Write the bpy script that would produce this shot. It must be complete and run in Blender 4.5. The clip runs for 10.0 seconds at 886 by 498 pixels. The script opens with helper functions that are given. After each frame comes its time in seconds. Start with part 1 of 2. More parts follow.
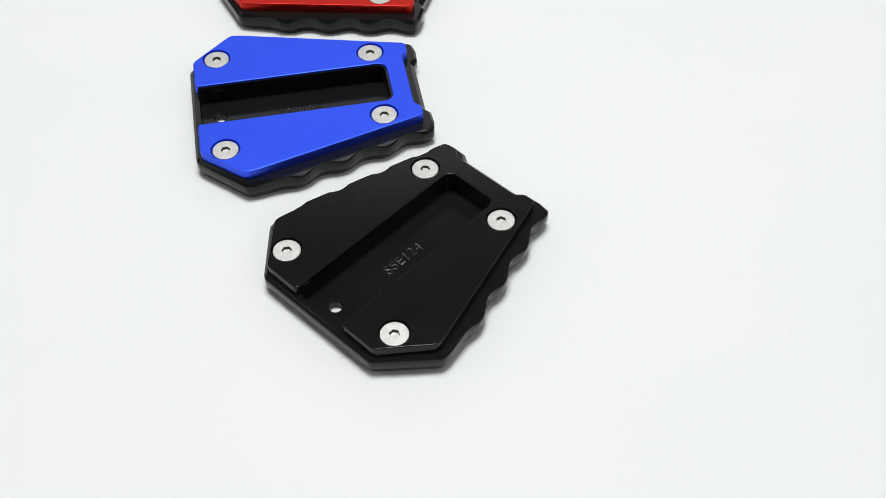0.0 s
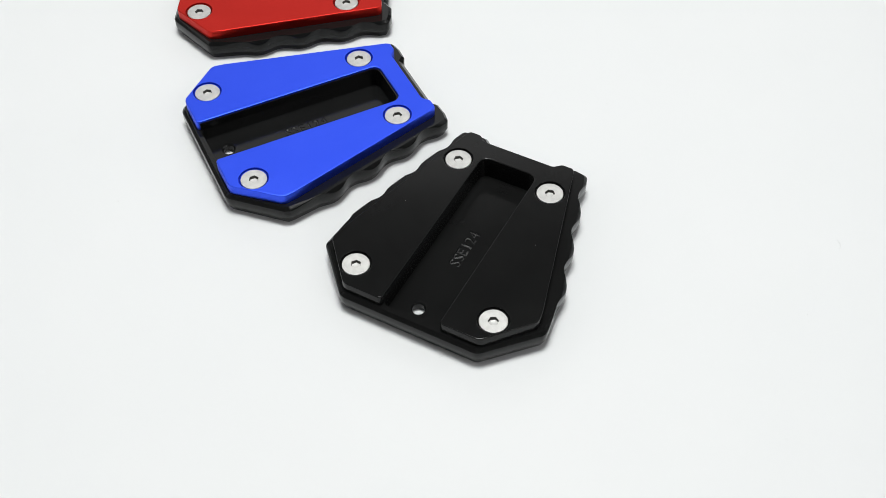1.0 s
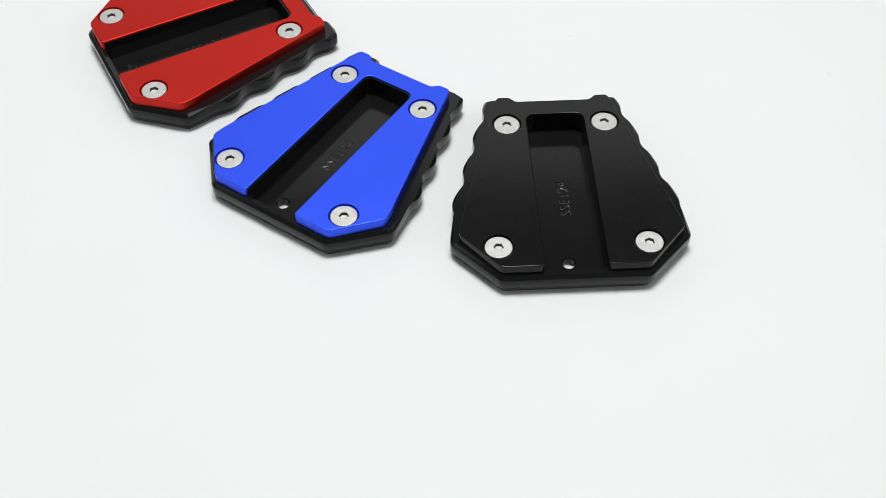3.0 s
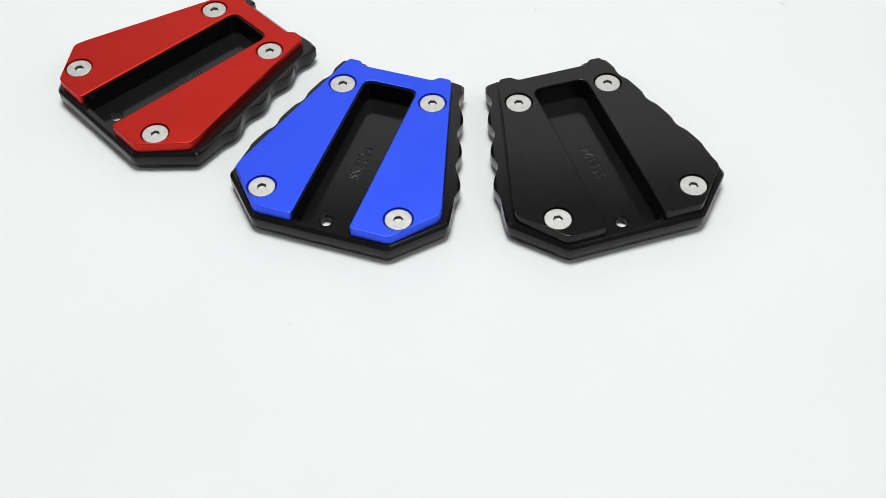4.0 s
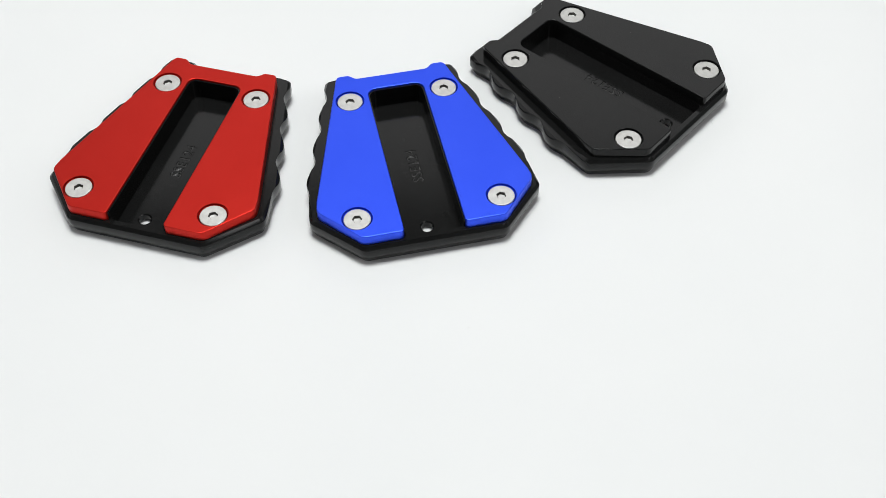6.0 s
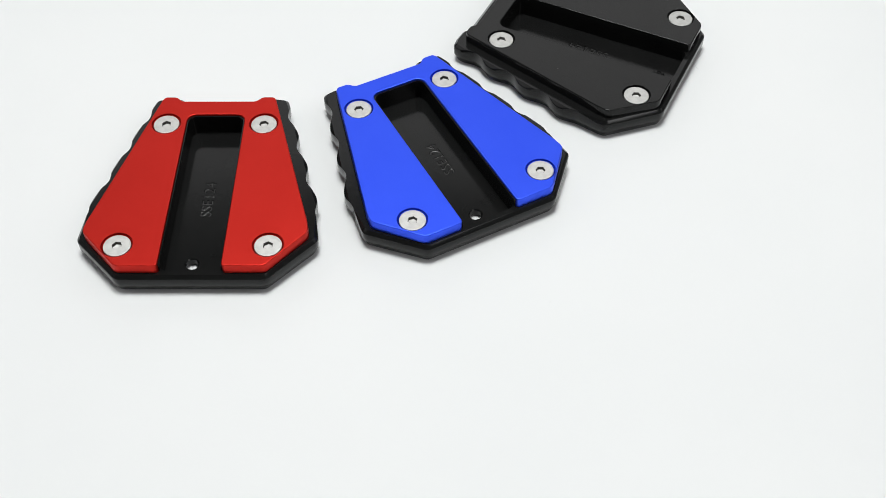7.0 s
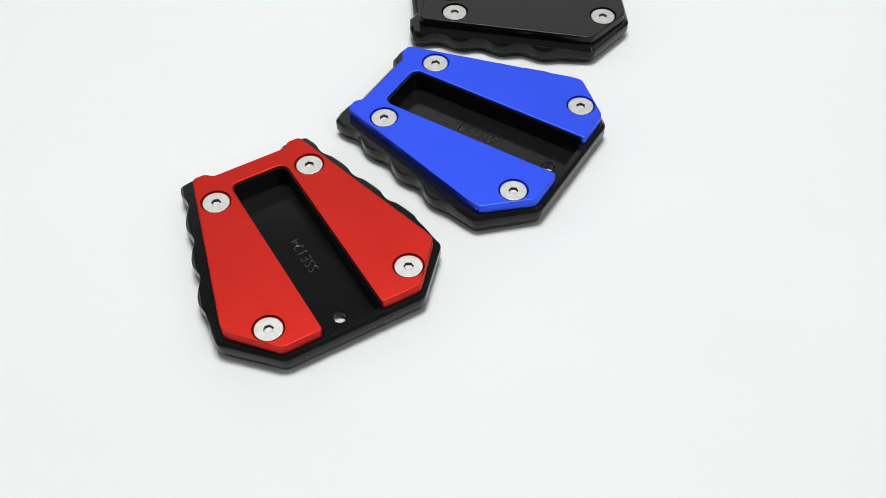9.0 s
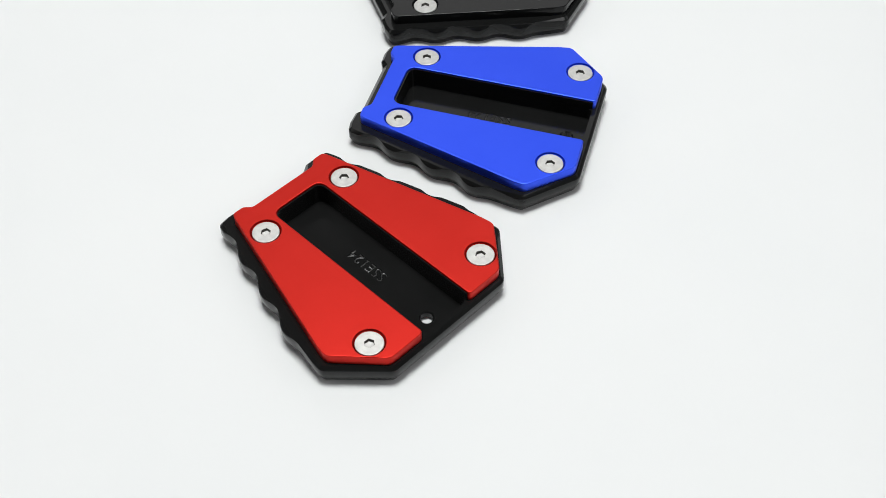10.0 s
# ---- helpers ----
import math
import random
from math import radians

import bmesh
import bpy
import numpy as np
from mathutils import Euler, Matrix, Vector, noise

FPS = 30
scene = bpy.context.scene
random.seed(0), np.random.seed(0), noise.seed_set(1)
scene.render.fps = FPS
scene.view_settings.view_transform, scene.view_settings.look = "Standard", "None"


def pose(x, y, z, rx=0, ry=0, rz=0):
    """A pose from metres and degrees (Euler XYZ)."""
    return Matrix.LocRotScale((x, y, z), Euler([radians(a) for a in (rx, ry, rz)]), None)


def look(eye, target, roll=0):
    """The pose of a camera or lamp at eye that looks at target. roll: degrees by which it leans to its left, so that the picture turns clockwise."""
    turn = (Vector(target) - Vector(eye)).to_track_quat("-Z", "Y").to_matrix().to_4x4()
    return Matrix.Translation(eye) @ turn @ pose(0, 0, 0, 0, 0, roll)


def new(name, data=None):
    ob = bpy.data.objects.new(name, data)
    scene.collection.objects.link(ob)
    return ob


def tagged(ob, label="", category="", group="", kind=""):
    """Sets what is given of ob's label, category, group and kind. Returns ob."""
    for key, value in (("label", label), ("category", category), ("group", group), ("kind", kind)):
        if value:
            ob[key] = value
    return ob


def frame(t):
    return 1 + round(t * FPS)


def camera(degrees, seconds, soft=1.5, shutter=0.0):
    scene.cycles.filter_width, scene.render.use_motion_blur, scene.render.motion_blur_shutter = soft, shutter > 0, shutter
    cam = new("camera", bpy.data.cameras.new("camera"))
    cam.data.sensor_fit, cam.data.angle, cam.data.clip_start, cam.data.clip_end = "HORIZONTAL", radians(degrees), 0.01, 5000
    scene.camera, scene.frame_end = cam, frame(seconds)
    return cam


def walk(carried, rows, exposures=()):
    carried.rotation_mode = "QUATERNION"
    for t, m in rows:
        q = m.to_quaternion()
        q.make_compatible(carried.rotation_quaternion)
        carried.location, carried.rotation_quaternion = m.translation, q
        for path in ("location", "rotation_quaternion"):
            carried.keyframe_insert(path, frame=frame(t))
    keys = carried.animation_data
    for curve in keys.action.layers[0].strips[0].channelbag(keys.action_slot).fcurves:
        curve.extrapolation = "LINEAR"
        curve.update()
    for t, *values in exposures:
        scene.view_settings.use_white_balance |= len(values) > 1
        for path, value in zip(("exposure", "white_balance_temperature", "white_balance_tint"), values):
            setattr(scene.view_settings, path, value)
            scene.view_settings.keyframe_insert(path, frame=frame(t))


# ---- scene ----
# Three kickstand plates on a slowly turning display platter, seen by a fixed camera.

# ---------------------------------------------------------------- camera
LENS = 40.99
EYE = Vector((0.0, -0.3603, 0.3280))
PITCH, YAW, ROLL = radians(49.311), radians(2.889), -0.588
AIM = Vector((math.sin(YAW) * math.cos(PITCH), math.cos(YAW) * math.cos(PITCH), -math.sin(PITCH)))
cam = camera(LENS, 10.0, soft=0.3)
HELD = look(EYE, EYE + AIM, ROLL)
walk(cam, [(0.0, HELD), (10.0, HELD)], exposures=[(0.0, -0.03), (10.0, -0.03)])

# ---------------------------------------------------------------- light
world = bpy.data.worlds.new("studio_air")
world.use_nodes = True
world.node_tree.nodes["Background"].inputs["Color"].default_value = (0.93, 0.96, 1.0, 1)
world.node_tree.nodes["Background"].inputs["Strength"].default_value = 0.15
scene.world = world


def softbox(name, eye, target, wide, deep, watts, colour=(1, 1, 1)):
    data = bpy.data.lights.new(name, "AREA")
    data.shape, data.size, data.size_y = "RECTANGLE", wide, deep
    data.energy, data.color = watts, colour
    lamp = new(name, data)
    lamp.matrix_world = look(eye, target)
    return lamp


softbox("overhead_softbox", (0.0, 0.04, 1.40), (0, -0.04, 0), 0.48, 0.38, 18.2, (0.975, 1.0, 0.99))
softbox("side_softbox", (-1.4, 0.0, 1.0), (0, -0.05, 0), 1.0, 1.0, 3.4)
softbox("side_softbox", (1.4, 0.0, 1.0), (0, -0.05, 0), 1.0, 1.0, 3.4, (0.96, 0.98, 1.0))
softbox("back_softbox", (0.0, 1.45, 1.08), (0, -0.05, 0), 1.6, 0.68, 4.0)
softbox("front_softbox", (0.71, -0.80, 0.93), (0, -0.05, 0), 0.35, 0.35, 1.7)


# ---------------------------------------------------------------- materials
def material(name):
    m = bpy.data.materials.new(name)
    m.use_nodes = True
    n, l = m.node_tree.nodes, m.node_tree.links
    return m, n, l, n["Principled BSDF"]


def noise_node(n, l, scale, detail=4.0, coords="Object"):
    tc, tx = n.new("ShaderNodeTexCoord"), n.new("ShaderNodeTexNoise")
    tx.inputs["Scale"].default_value, tx.inputs["Detail"].default_value = scale, detail
    l.new(tc.outputs[coords], tx.inputs["Vector"])
    return tx


def vary(n, l, b, socket, tx, low, high, a=0.3, z=0.7):
    """Drives a value of the surface by a noise, between low and high."""
    r = n.new("ShaderNodeMapRange")
    r.inputs["From Min"].default_value, r.inputs["From Max"].default_value = a, z
    r.inputs["To Min"].default_value, r.inputs["To Max"].default_value = low, high
    l.new(tx.outputs["Fac"], r.inputs["Value"])
    l.new(r.outputs["Result"], b.inputs[socket])


def tint(n, l, b, tx, dark, light, a=0.3, z=0.7):
    r = n.new("ShaderNodeValToRGB")
    r.color_ramp.elements[0].position, r.color_ramp.elements[1].position = a, z
    r.color_ramp.elements[0].color, r.color_ramp.elements[1].color = (*dark, 1), (*light, 1)
    l.new(tx.outputs["Fac"], r.inputs["Fac"])
    l.new(r.outputs["Color"], b.inputs["Base Color"])


def relief(n, l, b, tx, strength, distance):
    u = n.new("ShaderNodeBump")
    u.inputs["Strength"].default_value, u.inputs["Distance"].default_value = strength, distance
    l.new(tx.outputs["Fac"], u.inputs["Height"])
    l.new(u.outputs["Normal"], b.inputs["Normal"])


def anodised(name, dark, light, metal, rough, spec, grain=0.05):
    m, n, l, b = material(name)
    b.inputs["Metallic"].default_value = metal
    b.inputs["Specular IOR Level"].default_value = spec
    tint(n, l, b, noise_node(n, l, 55.0), dark, light)
    vary(n, l, b, "Roughness", noise_node(n, l, 700.0, 6.0), rough - 0.02, rough + 0.03)
    relief(n, l, b, noise_node(n, l, 4200.0, 2.0), grain, 0.0001)
    return m


BLACK = anodised("black_anodised", (0.0074, 0.0075, 0.0075), (0.0094, 0.0095, 0.0094), 0.0, 0.13, 0.22)
RED = anodised("red_anodised", (0.56, 0.024, 0.017), (0.59, 0.0265, 0.019), 0.93, 0.44, 0.4, 0.12)
BLUE = anodised("blue_anodised", (0.044, 0.108, 0.95), (0.049, 0.116, 0.97), 0.93, 0.43, 0.4, 0.12)
# lighter than BLACK: the glint of the cut strokes, put into the colour
GLINT_BLACK = anodised("engraving_glint", (0.020, 0.020, 0.020), (0.028, 0.028, 0.027), 0.0, 0.26, 0.5)


def steel_material(name, dark, light):
    m, n, l, b = material(name)
    b.inputs["Metallic"].default_value = 1.0
    tint(n, l, b, noise_node(n, l, 420.0, 5.0), dark, light, 0.38, 0.62)
    vary(n, l, b, "Roughness", noise_node(n, l, 900.0), 0.58, 0.68)
    tc, w = n.new("ShaderNodeTexCoord"), n.new("ShaderNodeTexWave")
    w.wave_type, w.rings_direction = "RINGS", "Z"
    w.inputs["Scale"].default_value, w.inputs["Distortion"].default_value = 900.0, 0.4
    l.new(tc.outputs["Object"], w.inputs["Vector"])
    relief(n, l, b, w, 0.05, 0.00006)
    return m


STEEL = steel_material("turned_steel", (0.57, 0.562, 0.545), (0.65, 0.642, 0.622))
# same steel, coloured dark to give the socket walls their shade
SHADED_STEEL = steel_material("shaded_steel", (0.10, 0.095, 0.09), (0.14, 0.135, 0.13))


def white_material(name, rough):
    m, n, l, b = material(name)
    tint(n, l, b, noise_node(n, l, 9.0, 3.0), (0.768, 0.773, 0.776), (0.788, 0.79, 0.791))
    vary(n, l, b, "Roughness", noise_node(n, l, 40.0), rough - 0.05, rough + 0.05)
    relief(n, l, b, noise_node(n, l, 900.0), 0.03, 0.0001)
    b.inputs["Specular IOR Level"].default_value = 0.25
    return m


WHITE = white_material("white_acrylic", 0.6)
TABLE = white_material("white_laminate", 0.5)


def plain(name, colour, rough):
    m, n, l, b = material(name)
    tint(n, l, b, noise_node(n, l, 2000.0), tuple(c * 0.85 for c in colour), colour)
    b.inputs["Roughness"].default_value = rough
    return m


PLASTER = plain("grey_plaster", (0.55, 0.55, 0.55), 0.9)
LINT = plain("grey_lint", (0.72, 0.72, 0.71), 0.9)
DUST = plain("pale_dust", (0.20, 0.20, 0.19), 0.9)
CARPET = plain("grey_floor", (0.30, 0.30, 0.30), 0.9)


# ---------------------------------------------------------------- mesh helpers
def part(name, bm, mat, parent, label="", smooth=28):
    """Links a bmesh as one mesh object under a thing or a part."""
    bmesh.ops.recalc_face_normals(bm, faces=bm.faces)
    for f in bm.faces:
        f.smooth = abs(f.normal.z) < 0.999
    for e in bm.edges:
        if any(not f.smooth for f in e.link_faces) or (len(e.link_faces) == 2 and e.calc_face_angle(0.0) > radians(smooth)):
            e.smooth = False
    data = bpy.data.meshes.new(name)
    bm.to_mesh(data)
    bm.free()
    data.materials.append(mat)
    ob = new(name, data)
    ob.parent = parent
    if label:
        tagged(ob, label)
    return ob


def inset(loop, d):
    """A closed outline moved inwards by d (outwards if negative); the outline runs counter-clockwise."""
    out, n = [], len(loop)
    for i in range(n):
        p, a, b = Vector(loop[i]), Vector(loop[i - 1]), Vector(loop[(i + 1) % n])
        u, v = (p - a).normalized(), (b - p).normalized()
        nu, nv = Vector((-u.y, u.x)), Vector((-v.y, v.x))
        m = (nu + nv).normalized()
        out.append(tuple(p + m * (d / max(0.35, m.dot(nu)))))
    return out


def rounded(corners, steps=5):
    """A closed outline from (x, y, radius) corners, in millimetres; gives metres."""
    out, n = [], len(corners)
    for i in range(n):
        p, r = Vector(corners[i][:2]), corners[i][2]
        a, b = Vector(corners[i - 1][:2]), Vector(corners[(i + 1) % n][:2])
        if r <= 0:
            out.append(p)
            continue
        u, v = (a - p).normalized(), (b - p).normalized()
        half = u.angle(v) / 2
        t = min(r / math.tan(half), (a - p).length * 0.48, (b - p).length * 0.48)
        r = t * math.tan(half)
        c = p + (u + v).normalized() * (r / math.sin(half))
        s, e = p + u * t - c, p + v * t - c
        turn = s.angle_signed(e)
        for k in range(steps + 1):
            w = -turn * k / steps
            out.append(c + Vector((s.x * math.cos(w) - s.y * math.sin(w), s.x * math.sin(w) + s.y * math.cos(w))))
    return [(q.x / 1000, q.y / 1000) for q in out]


def circle(x, y, r, n=40):
    return [(x + r * math.cos(2 * math.pi * k / n), y + r * math.sin(2 * math.pi * k / n)) for k in range(n)]


def ring(bm, loop, z):
    return [bm.verts.new((x, y, z)) for x, y in loop]


def wall(bm, low, high):
    n = len(low)
    for i in range(n):
        bm.faces.new((low[i], low[(i + 1) % n], high[(i + 1) % n], high[i]))


def stack(bm, loop, levels):
    """Walls along an outline through (inset, height) levels; gives the first and the last ring."""
    rings = [ring(bm, inset(loop, d) if d else loop, z) for d, z in levels]
    for low, high in zip(rings, rings[1:]):
        wall(bm, low, high)
    return rings[0], rings[-1]


def fillet(radius, top, steps=4):
    """The (inset, height) levels of a rounded upper edge."""
    turns = [math.pi / 2 * k / steps for k in range(steps + 1)]
    return [(radius * (1 - math.cos(a)), top - radius * (1 - math.sin(a))) for a in turns]


def cap(bm, *rings):
    """A flat face between an outline and the holes in it."""
    edges = []
    for r in rings:
        for i in range(len(r)):
            e = bm.edges.get((r[i], r[(i + 1) % len(r)]))
            edges.append(e or bm.edges.new((r[i], r[(i + 1) % len(r)])))
    bmesh.ops.triangle_fill(bm, use_beauty=True, use_dissolve=False, edges=edges)


# ---------------------------------------------------------------- the room
def box(name, size, centre, mat, kind="structure", label="", category=""):
    bm = bmesh.new()
    bmesh.ops.create_cube(bm, size=1.0)
    bmesh.ops.scale(bm, vec=size, verts=bm.verts)
    bmesh.ops.translate(bm, vec=centre, verts=bm.verts)
    ob = part(name, bm, mat, None)
    return tagged(ob, label, category, "", kind)


box("floor", (4.4, 4.4, 0.1), (0, 0, -0.85), CARPET)
box("wall_north", (4.0, 0.1, 3.0), (0, 2.05, 0.7), PLASTER)
box("wall_south", (4.0, 0.1, 3.0), (0, -2.05, 0.7), PLASTER)
box("wall_east", (0.1, 4.2, 3.0), (2.05, 0, 0.7), PLASTER)
box("wall_west", (0.1, 4.2, 3.0), (-2.05, 0, 0.7), PLASTER)
box("ceiling", (4.2, 4.2, 0.1), (0, 0, 2.25), PLASTER)


def table():
    thing = new("table")
    thing.location = (0, 0, -0.80)
    bm = bmesh.new()
    lo, hi = stack(bm, rounded([(-700, -450, 30), (700, -450, 30), (700, 450, 30), (-700, 450, 30)]), [(0.002, 0.735), (0, 0.738), (0, 0.758), (0.002, 0.76)])
    cap(bm, lo), cap(bm, hi)
    part("tabletop", bm, TABLE, thing)
    for x in (-0.62, 0.62):
        for y in (-0.37, 0.37):
            bm = bmesh.new()
            lo, hi = stack(bm, circle(x, y, 0.025, 24), [(0.002, 0), (0, 0.004), (0, 0.736)])
            cap(bm, lo), cap(bm, hi)
            part("leg", bm, TABLE, thing)
    return tagged(thing, "white laminate table under the display turntable", "table")


table()


def fibre_mesh(length, bend):
    """A short bowed fibre with a six-sided section."""
    bm = bmesh.new()
    rings = []
    for k in range(9):
        u = k / 8 - 0.5
        r = 0.00008 * (1.15 - abs(u))
        rings.append([bm.verts.new((u * length, bend * (1 - 4 * u * u) + r * math.cos(a), r * math.sin(a))) for a in (0, 1.05, 2.09, 3.14, 4.19, 5.24)])
    for a, b in zip(rings, rings[1:]):
        wall(bm, a, b)
    bm.faces.new(rings[0]), bm.faces.new(rings[-1])
    return bm


def turntable():
    thing = new("turntable")
    bm = bmesh.new()
    lo, hi = stack(bm, circle(0, 0, 0.40, 160), [(0.002, -0.016), (0, -0.014), (0, -0.002), (0.002, 0.0)])
    cap(bm, lo), cap(bm, hi)
    part("platter", bm, WHITE, thing)
    bm = bmesh.new()
    lo, hi = stack(bm, circle(0, 0, 0.12, 64), [(0.002, -0.04), (0, -0.038), (0, -0.016)])
    cap(bm, lo), cap(bm, hi)
    part("base", bm, WHITE, thing)
    for x, y, length, bend, turn in ((0.1372, 0.1165, 0.0042, 0.0008, -24), (0.1227, -0.0351, 0.0034, 0.0007, 70), (0.0356, 0.0776, 0.0011, 0.0002, 10),
                                     (0.1592, 0.0872, 0.0010, 0.0002, 130), (0.1978, 0.0508, 0.0012, 0.0003, 60), (0.0053, -0.1170, 0.0010, 0.0002, 20)):
        lint = part("lint", fibre_mesh(length, bend), LINT, thing, "fine grey fibre")
        lint.matrix_basis = pose(x, y, 0.0001, 0, 0, turn)
    return tagged(thing, "round matte white display turntable, slowly turning", "turntable")


TURNTABLE = turntable()


# ---------------------------------------------------------------- the kickstand plates
TOP, DECK, FLOOR = 0.0127, 0.0086, 0.0035
SCREWS = [(-18.88, 62.10), (18.88, 62.10), (-26.7, 0.0), (26.7, 0.0)]


def mirrored(half):
    """A whole outline from its right half, which runs from the front to the narrow end."""
    return half + [(-x, y, r) for x, y, r in reversed(half)]


def plate_outline():
    right = [(11.15, -9.6, 1.4), (26.2, -9.6, 4.0), (40.5, 6.5, 3.8), (39.7, 11.4, 6.0), (22.4, 75.6, 1.2), (21.4, 77.2, 1.5),
             (17.0, 77.2, 2.5), (14.4, 74.7, 2.5)]
    left = [(-x, y, r) for x, y, r in reversed(right)]
    channel = [(-11.15, 67.2, 3.4), (11.15, 67.2, 3.4)]
    return rounded(right + left + channel)


CREST, CREST_END = Vector((41.5, 27.3)), Vector((27.0, 78.6))
ALONG = (CREST_END - CREST).normalized()
OUT = Vector((ALONG.y, -ALONG.x))
PITCH_MM = (CREST_END - CREST).length / 3
CHAMFER = 1.2


def scallop(u):
    """How deep the side is milled away, u being the share of a pitch from a crest."""
    wave = (1 - math.cos(2 * math.pi * u)) / 2
    return 2.15 * wave ** 1.15


def base_outline():
    """Straight front with cut corners, four finger scallops down each side, two ears at the narrow end."""
    side = [(26.5, -11.7, 4.5), (43.5, 6.2, 3.6), (43.2, 9.8, 3.0)]
    for k in range(4):
        for u in (0.04 * j - 0.5 for j in range(25)):
            if k + u < 2.92:
                q = CREST + ALONG * (k + u) * PITCH_MM - OUT * scallop(u)
                side.append((q.x, q.y, 0))
    side += [(26.3, 80.6, 2.2), (21.7, 81.4, 3.0), (16.2, 81.1, 1.2), (13.2, 79.4, 1.5)]
    return rounded(mirrored(side))


def milled(x, y):
    """Depth in metres of the scallops at a point of the outline, below the straight line of their crests."""
    d = Vector((abs(x), y)) * 1000 - CREST
    return max(0.0, -d.dot(OUT)) / 1000 if -0.52 < d.dot(ALONG) / PITCH_MM < 2.91 else 0.0


def base_mesh(shade_lined):
    """The edge is chamfered along its straight lines and then milled, so the chamfer stays on the crests alone."""
    bm = bmesh.new()
    loop = base_outline()
    low, high = stack(bm, loop, [(0.0018, 0.0), (0.0016, 0.0002), (0.0004, 0.0030), (0.0001, 0.0035), (0, 0.0038)])
    left = [0.0019 if y > 0.0785 and abs(x) < 0.0142 else max(0.00008, CHAMFER / 1000 - milled(x, y)) for x, y in loop]
    inward = [(Vector(p) - Vector(q)) * 1000 for p, q in zip(inset(loop, 0.001), loop)]
    deck = high
    # the lower edge of the chamfer is slightly rounded: (chamfer's share, rounding's share) of the way in and of the way down
    for (a, b), (c, d) in (((0, 0), (1, 1)), ((0, 0.15), (1, 0.06)), ((0, 0.7), (1, -0.7)), ((1, 0), (0, 0))):
        above = []
        for (x, y), t, w in zip(loop, inward, left):
            turn = min(0.0003, 0.5 * w)
            above.append(bm.verts.new((x + t.x * (a * w + b * turn), y + t.y * (a * w + b * turn), DECK - c * w - d * turn)))
        wall(bm, deck, above)
        deck = above
    half, end = (10.7, 66.6) if shade_lined else (11.1, 67.15)
    pocket = rounded([(-half, -8.6, 2.0), (half, -8.6, 2.0), (half, end, 3.2), (-half, end, 3.2)])
    rim, foot = stack(bm, pocket, [(0, DECK), (0, FLOOR)])
    cap(bm, deck, rim)
    lip, bottom = stack(bm, circle(-0.0014, -0.0012, 0.0027, 32), [(0, FLOOR), (0.00045, FLOOR - 0.00045), (0.00045, 0.0008), (-0.0008, 0.0)])
    cap(bm, foot, lip)
    cap(bm, low, bottom)
    # added black strip standing in for the shade on a coloured cover's channel wall
    if shade_lined:
        shade_collar = rounded([(11.1, -8.5, 0), (11.1, 67.15, 3.4), (-11.1, 67.15, 3.4), (-11.1, -8.5, 0), (-10.7, -8.5, 0), (-10.7, 66.6, 3.0),
                          (10.7, 66.6, 3.0), (10.7, -8.5, 0)])
        foot, crest = stack(bm, shade_collar, [(0, DECK + 0.00002), (0, TOP - 0.0008)])
        cap(bm, foot), cap(bm, crest)
    return bm


def cover_mesh():
    bm = bmesh.new()
    low, high = stack(bm, plate_outline(), [(0, DECK)] + fillet(0.00035, TOP))
    tops, feet = [], []
    for x, y in SCREWS:
        a, b = stack(bm, circle(x / 1000, y / 1000, 0.0056, 48), [(-0.0001, TOP), (0, TOP - 0.0001), (0, TOP - 0.0009), (0.0025, TOP - 0.0035), (0.0025, DECK)])
        tops.append(a), feet.append(b)
    cap(bm, high, *tops)
    cap(bm, low, *feet)
    return bm


def screw_mesh():
    """A countersunk head with a hexagon socket; its top lies at height 0."""
    bm = bmesh.new()
    rim, foot = stack(bm, circle(0, 0, 0.00495, 48), [(0.00025, 0.0), (0.00008, -0.00005), (0, -0.00025), (0, -0.0007), (0.0024, -0.0031), (0.0024, -0.0040)])
    cap(bm, foot)
    hexagon = socket_outline(0.00012)
    cap(bm, rim, ring(bm, hexagon, 0.0))
    return bm


def socket_outline(extra=0.0):
    r = 0.00178 + extra
    return [(r * math.cos(math.pi / 3 * k + 0.4), r * math.sin(math.pi / 3 * k + 0.4)) for k in range(6)]


def socket_mesh():
    """The walls of the hexagon socket, with the broken edge round its mouth."""
    bm = bmesh.new()
    stack(bm, socket_outline(), [(-0.00012, 0.0), (0, -0.00012), (0, -0.0014)])
    return bm


def socket_floor_mesh():
    bm = bmesh.new()
    deep = ring(bm, socket_outline(), -0.0013)
    tip = bm.verts.new((0, 0, -0.0018))
    for k in range(6):
        bm.faces.new((deep[k], deep[(k + 1) % 6], tip))
    return bm


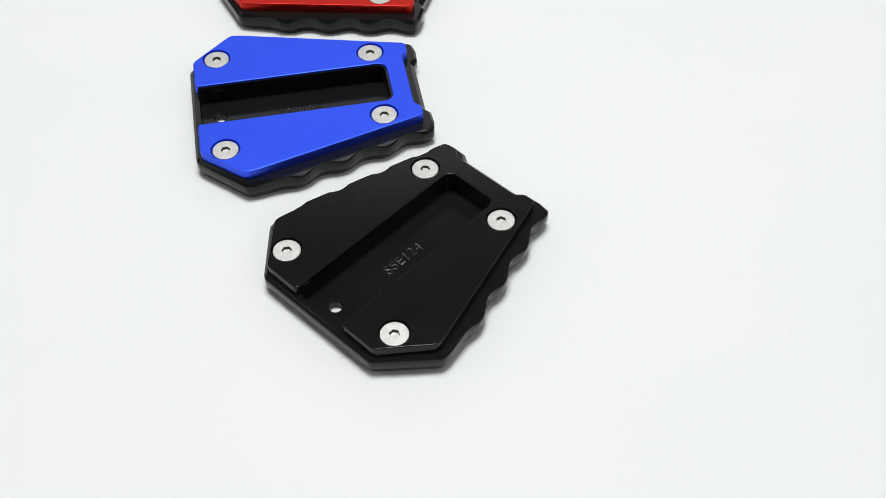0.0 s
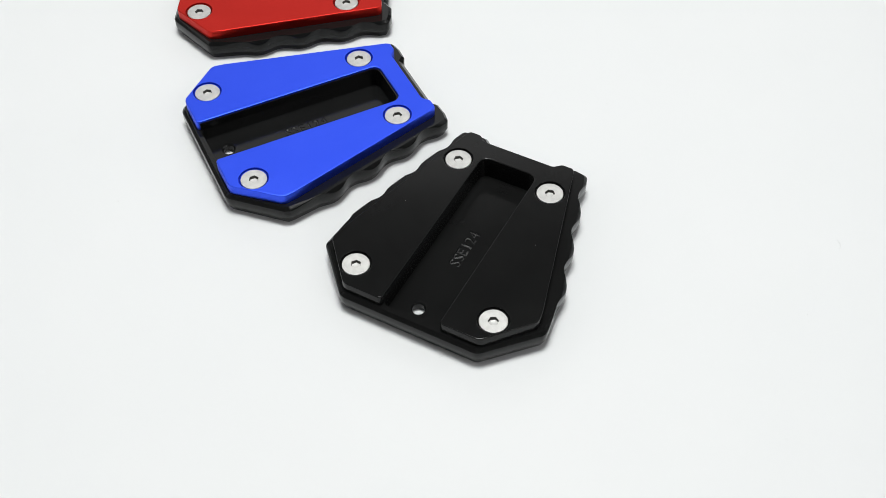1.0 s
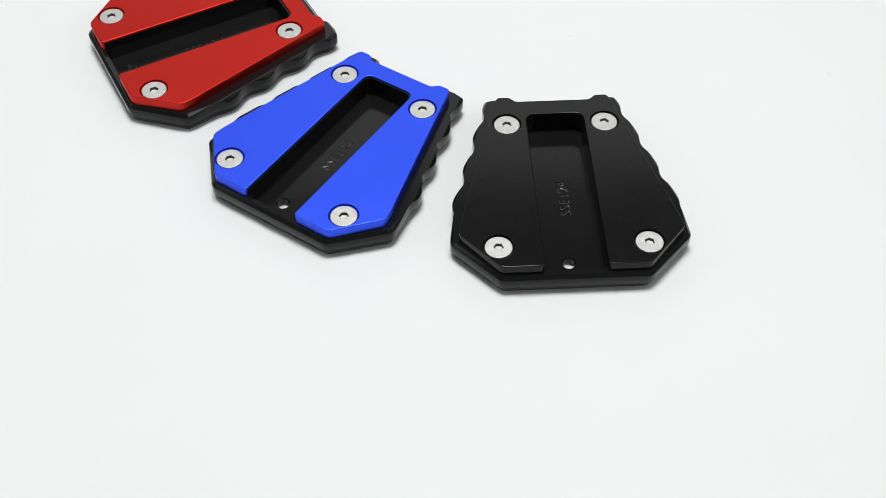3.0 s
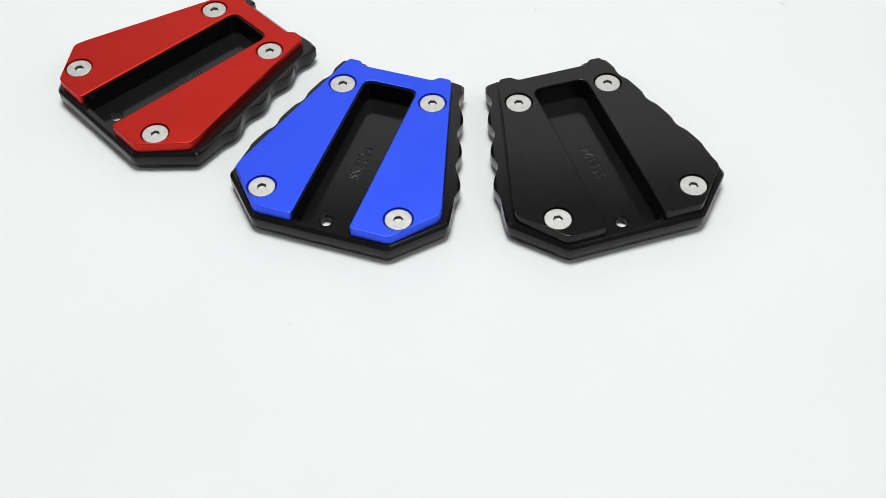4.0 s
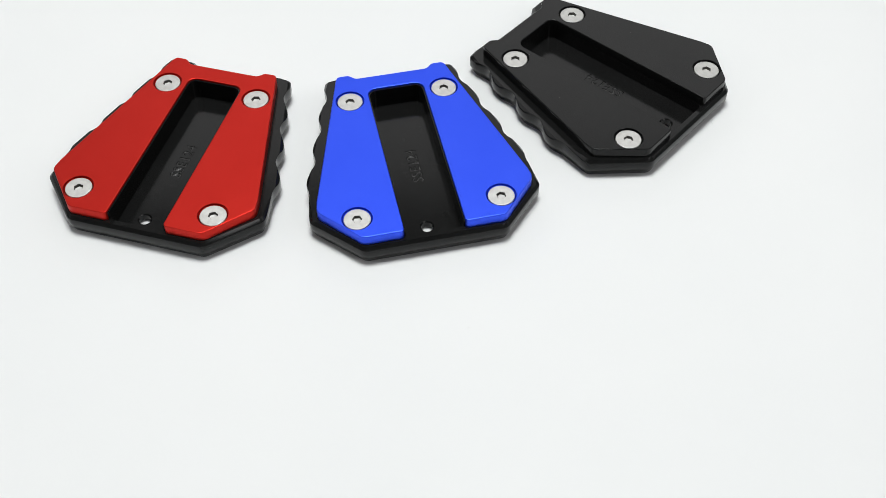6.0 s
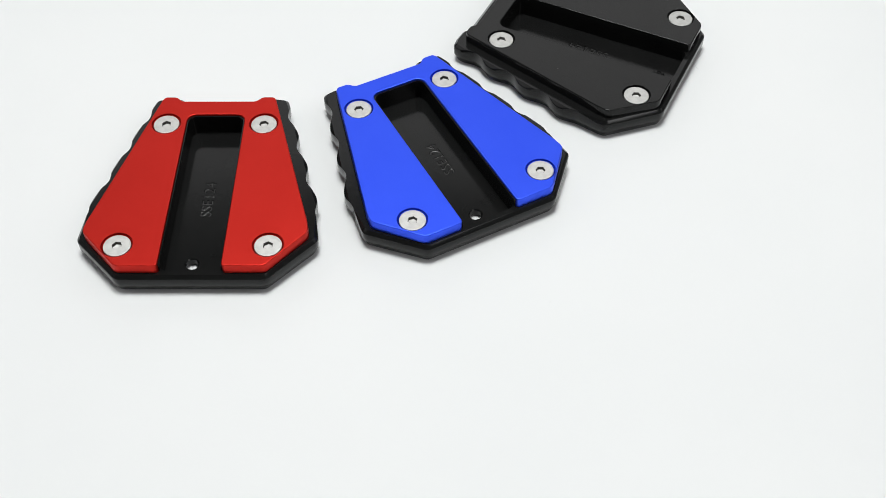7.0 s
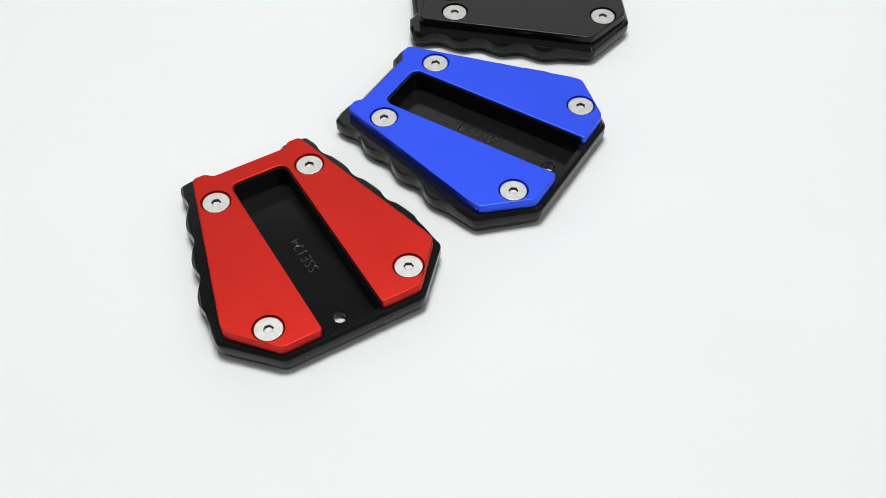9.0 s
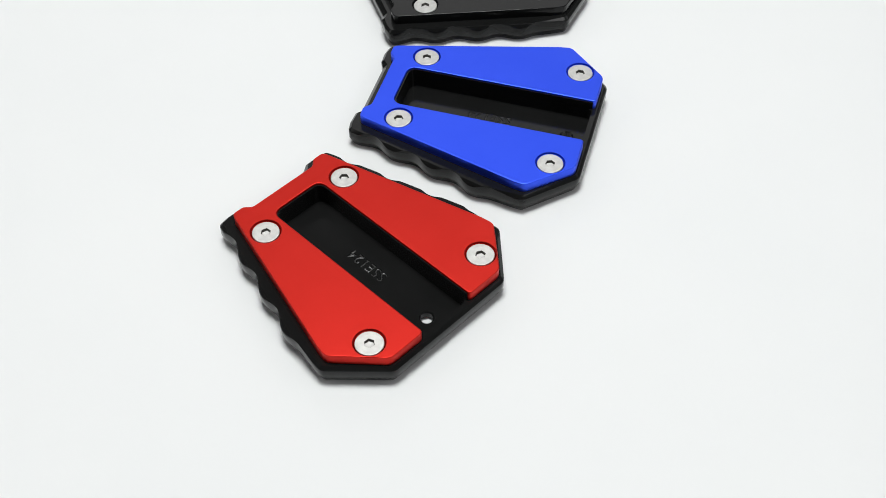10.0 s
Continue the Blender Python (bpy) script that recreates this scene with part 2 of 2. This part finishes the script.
def foot_the_one(bm):
    """Gives the figure 1, the fourth glyph from the left, its foot."""
    left, glyphs = set(bm.verts), []
    while left:
        queue, island = [left.pop()], []
        while queue:
            v = queue.pop()
            island.append(v)
            for e in v.link_edges:
                w = e.other_vert(v)
                if w in left:
                    left.remove(w)
                    queue.append(w)
        glyphs.append(island)
    spans = sorted((min(v.co.x for v in g), max(v.co.x for v in g), min(v.co.y for v in g), max(v.co.z for v in g)) for g in glyphs)
    merged = []
    for a, b, low, high in spans:
        if merged and a < merged[-1][1]:
            merged[-1] = (merged[-1][0], max(b, merged[-1][1]), min(low, merged[-1][2]), high)
        else:
            merged.append((a, b, low, high))
    if len(merged) < 4:
        return
    a, b, low, high = merged[3]
    stroke = min(b - a, 0.0005)
    size, made = (0.0017, stroke, 2 * high), bmesh.ops.create_cube(bm, size=1.0)["verts"]
    bmesh.ops.scale(bm, vec=size, verts=made)
    bmesh.ops.translate(bm, vec=(b - stroke / 2, low + stroke / 2, -0.00001), verts=made)


def code_mesh(slim, depth, z):
    """The code as rounded strokes lying at height z; slim takes from the strokes' width."""
    text = bpy.data.curves.new("code", "FONT")
    text.body, text.size, text.align_x, text.align_y = "SSE124", 0.0050, "CENTER", "CENTER"
    text.extrude, text.space_character, text.resolution_u = 0.00004, 1.10, 3
    text.offset, text.bevel_depth, text.bevel_resolution = -slim, depth, 1
    holder = bpy.data.objects.new("code", text)
    data = bpy.data.meshes.new_from_object(holder)
    bm = bmesh.new()
    bm.from_mesh(data)
    bpy.data.objects.remove(holder)
    bpy.data.meshes.remove(data)
    bpy.data.curves.remove(text)
    bmesh.ops.remove_doubles(bm, verts=bm.verts, dist=0.000002)
    foot_the_one(bm)
    bmesh.ops.transform(bm, matrix=pose(0.0005, 0.0305, z, 0, 0, 90) @ Matrix.Diagonal((1.12, 1.18, 1, 1)), verts=bm.verts)
    return bm


def engraved(bm):
    """Cuts the code into the floor of the pocket."""
    blank, tool = part("blank", bm, BLACK, None), part("tool", code_mesh(0.00011, 0.00026, FLOOR + 0.00003), BLACK, None)
    cut = blank.modifiers.new("cut", "BOOLEAN")
    cut.operation, cut.object, cut.solver, cut.use_self = "DIFFERENCE", tool, "EXACT", True
    done = bpy.data.meshes.new_from_object(blank.evaluated_get(bpy.context.evaluated_depsgraph_get()))
    out = bmesh.new()
    out.from_mesh(done)
    for ob in (blank, tool):
        old = ob.data
        bpy.data.objects.remove(ob)
        bpy.data.meshes.remove(old)
    bpy.data.meshes.remove(done)
    bmesh.ops.remove_doubles(out, verts=out.verts, dist=0.000002)
    return out


def speck_mesh():
    bm = bmesh.new()
    bmesh.ops.create_icosphere(bm, subdivisions=1, radius=0.00018)
    bmesh.ops.scale(bm, vec=(1, 0.7, 0.5), verts=bm.verts)
    return bm


def kickstand_plate(cover, label, specks=()):
    thing = new("kickstand_plate")
    base = part("base", engraved(base_mesh(cover is not BLACK)), BLACK, thing, "black anodised base with scalloped sides")
    part("stamped_code", code_mesh(0.00010, 0.00004, FLOOR - 0.00023), GLINT_BLACK, base, "stamped code SSE124")
    part("cover_plate", cover_mesh(), cover, thing)
    for k, (x, y) in enumerate(SCREWS):
        s = part("screw", screw_mesh(), STEEL, thing, "stainless countersunk socket screw")
        s.matrix_basis = pose(x / 1000, y / 1000, TOP - 0.0004, 0, 0, (17, 52, 31, 8)[k])
        # the wall's colour holds the socket's shade; its floor keeps the plain steel
        part("socket", socket_mesh(), SHADED_STEEL, s, "hexagon socket wall with its shade in the colour")
        part("socket_floor", socket_floor_mesh(), STEEL, s)
    for x, y in specks:
        speck = part("dust_speck", speck_mesh(), DUST, thing, "tiny pale dust speck")
        speck.matrix_basis = pose(x / 1000, y / 1000, TOP)
    return tagged(thing, label, "kickstand plate", "kickstand plates on the turntable")


PLATES = [
    (kickstand_plate(BLACK, "all-black anodised aluminium kickstand plate with four steel screws", [(25.1, 36.5), (-25.9, 33.9), (-13.4, 59.3)]), 0.10277, -0.03361, 37.41),
    (kickstand_plate(BLUE, "blue anodised aluminium kickstand plate on a black scalloped base"), 0.00081, -0.06963, 1.45),
    (kickstand_plate(RED, "red anodised aluminium kickstand plate on a black scalloped base"), -0.10051, -0.04638, -26.53),
]


# ---------------------------------------------------------------- what moves
def motions():
    """The platter turns evenly and carries the three plates."""
    times = [0.5 * k for k in range(21)]
    turn = lambda t: pose(0, 0, 0, 0, 0, 15.288 * (t - 5.5))
    walk(TURNTABLE, [(t, turn(t)) for t in times])
    for thing, x, y, a in PLATES:
        walk(thing, [(t, turn(t) @ pose(x, y, 0, 0, 0, a)) for t in times])


motions()
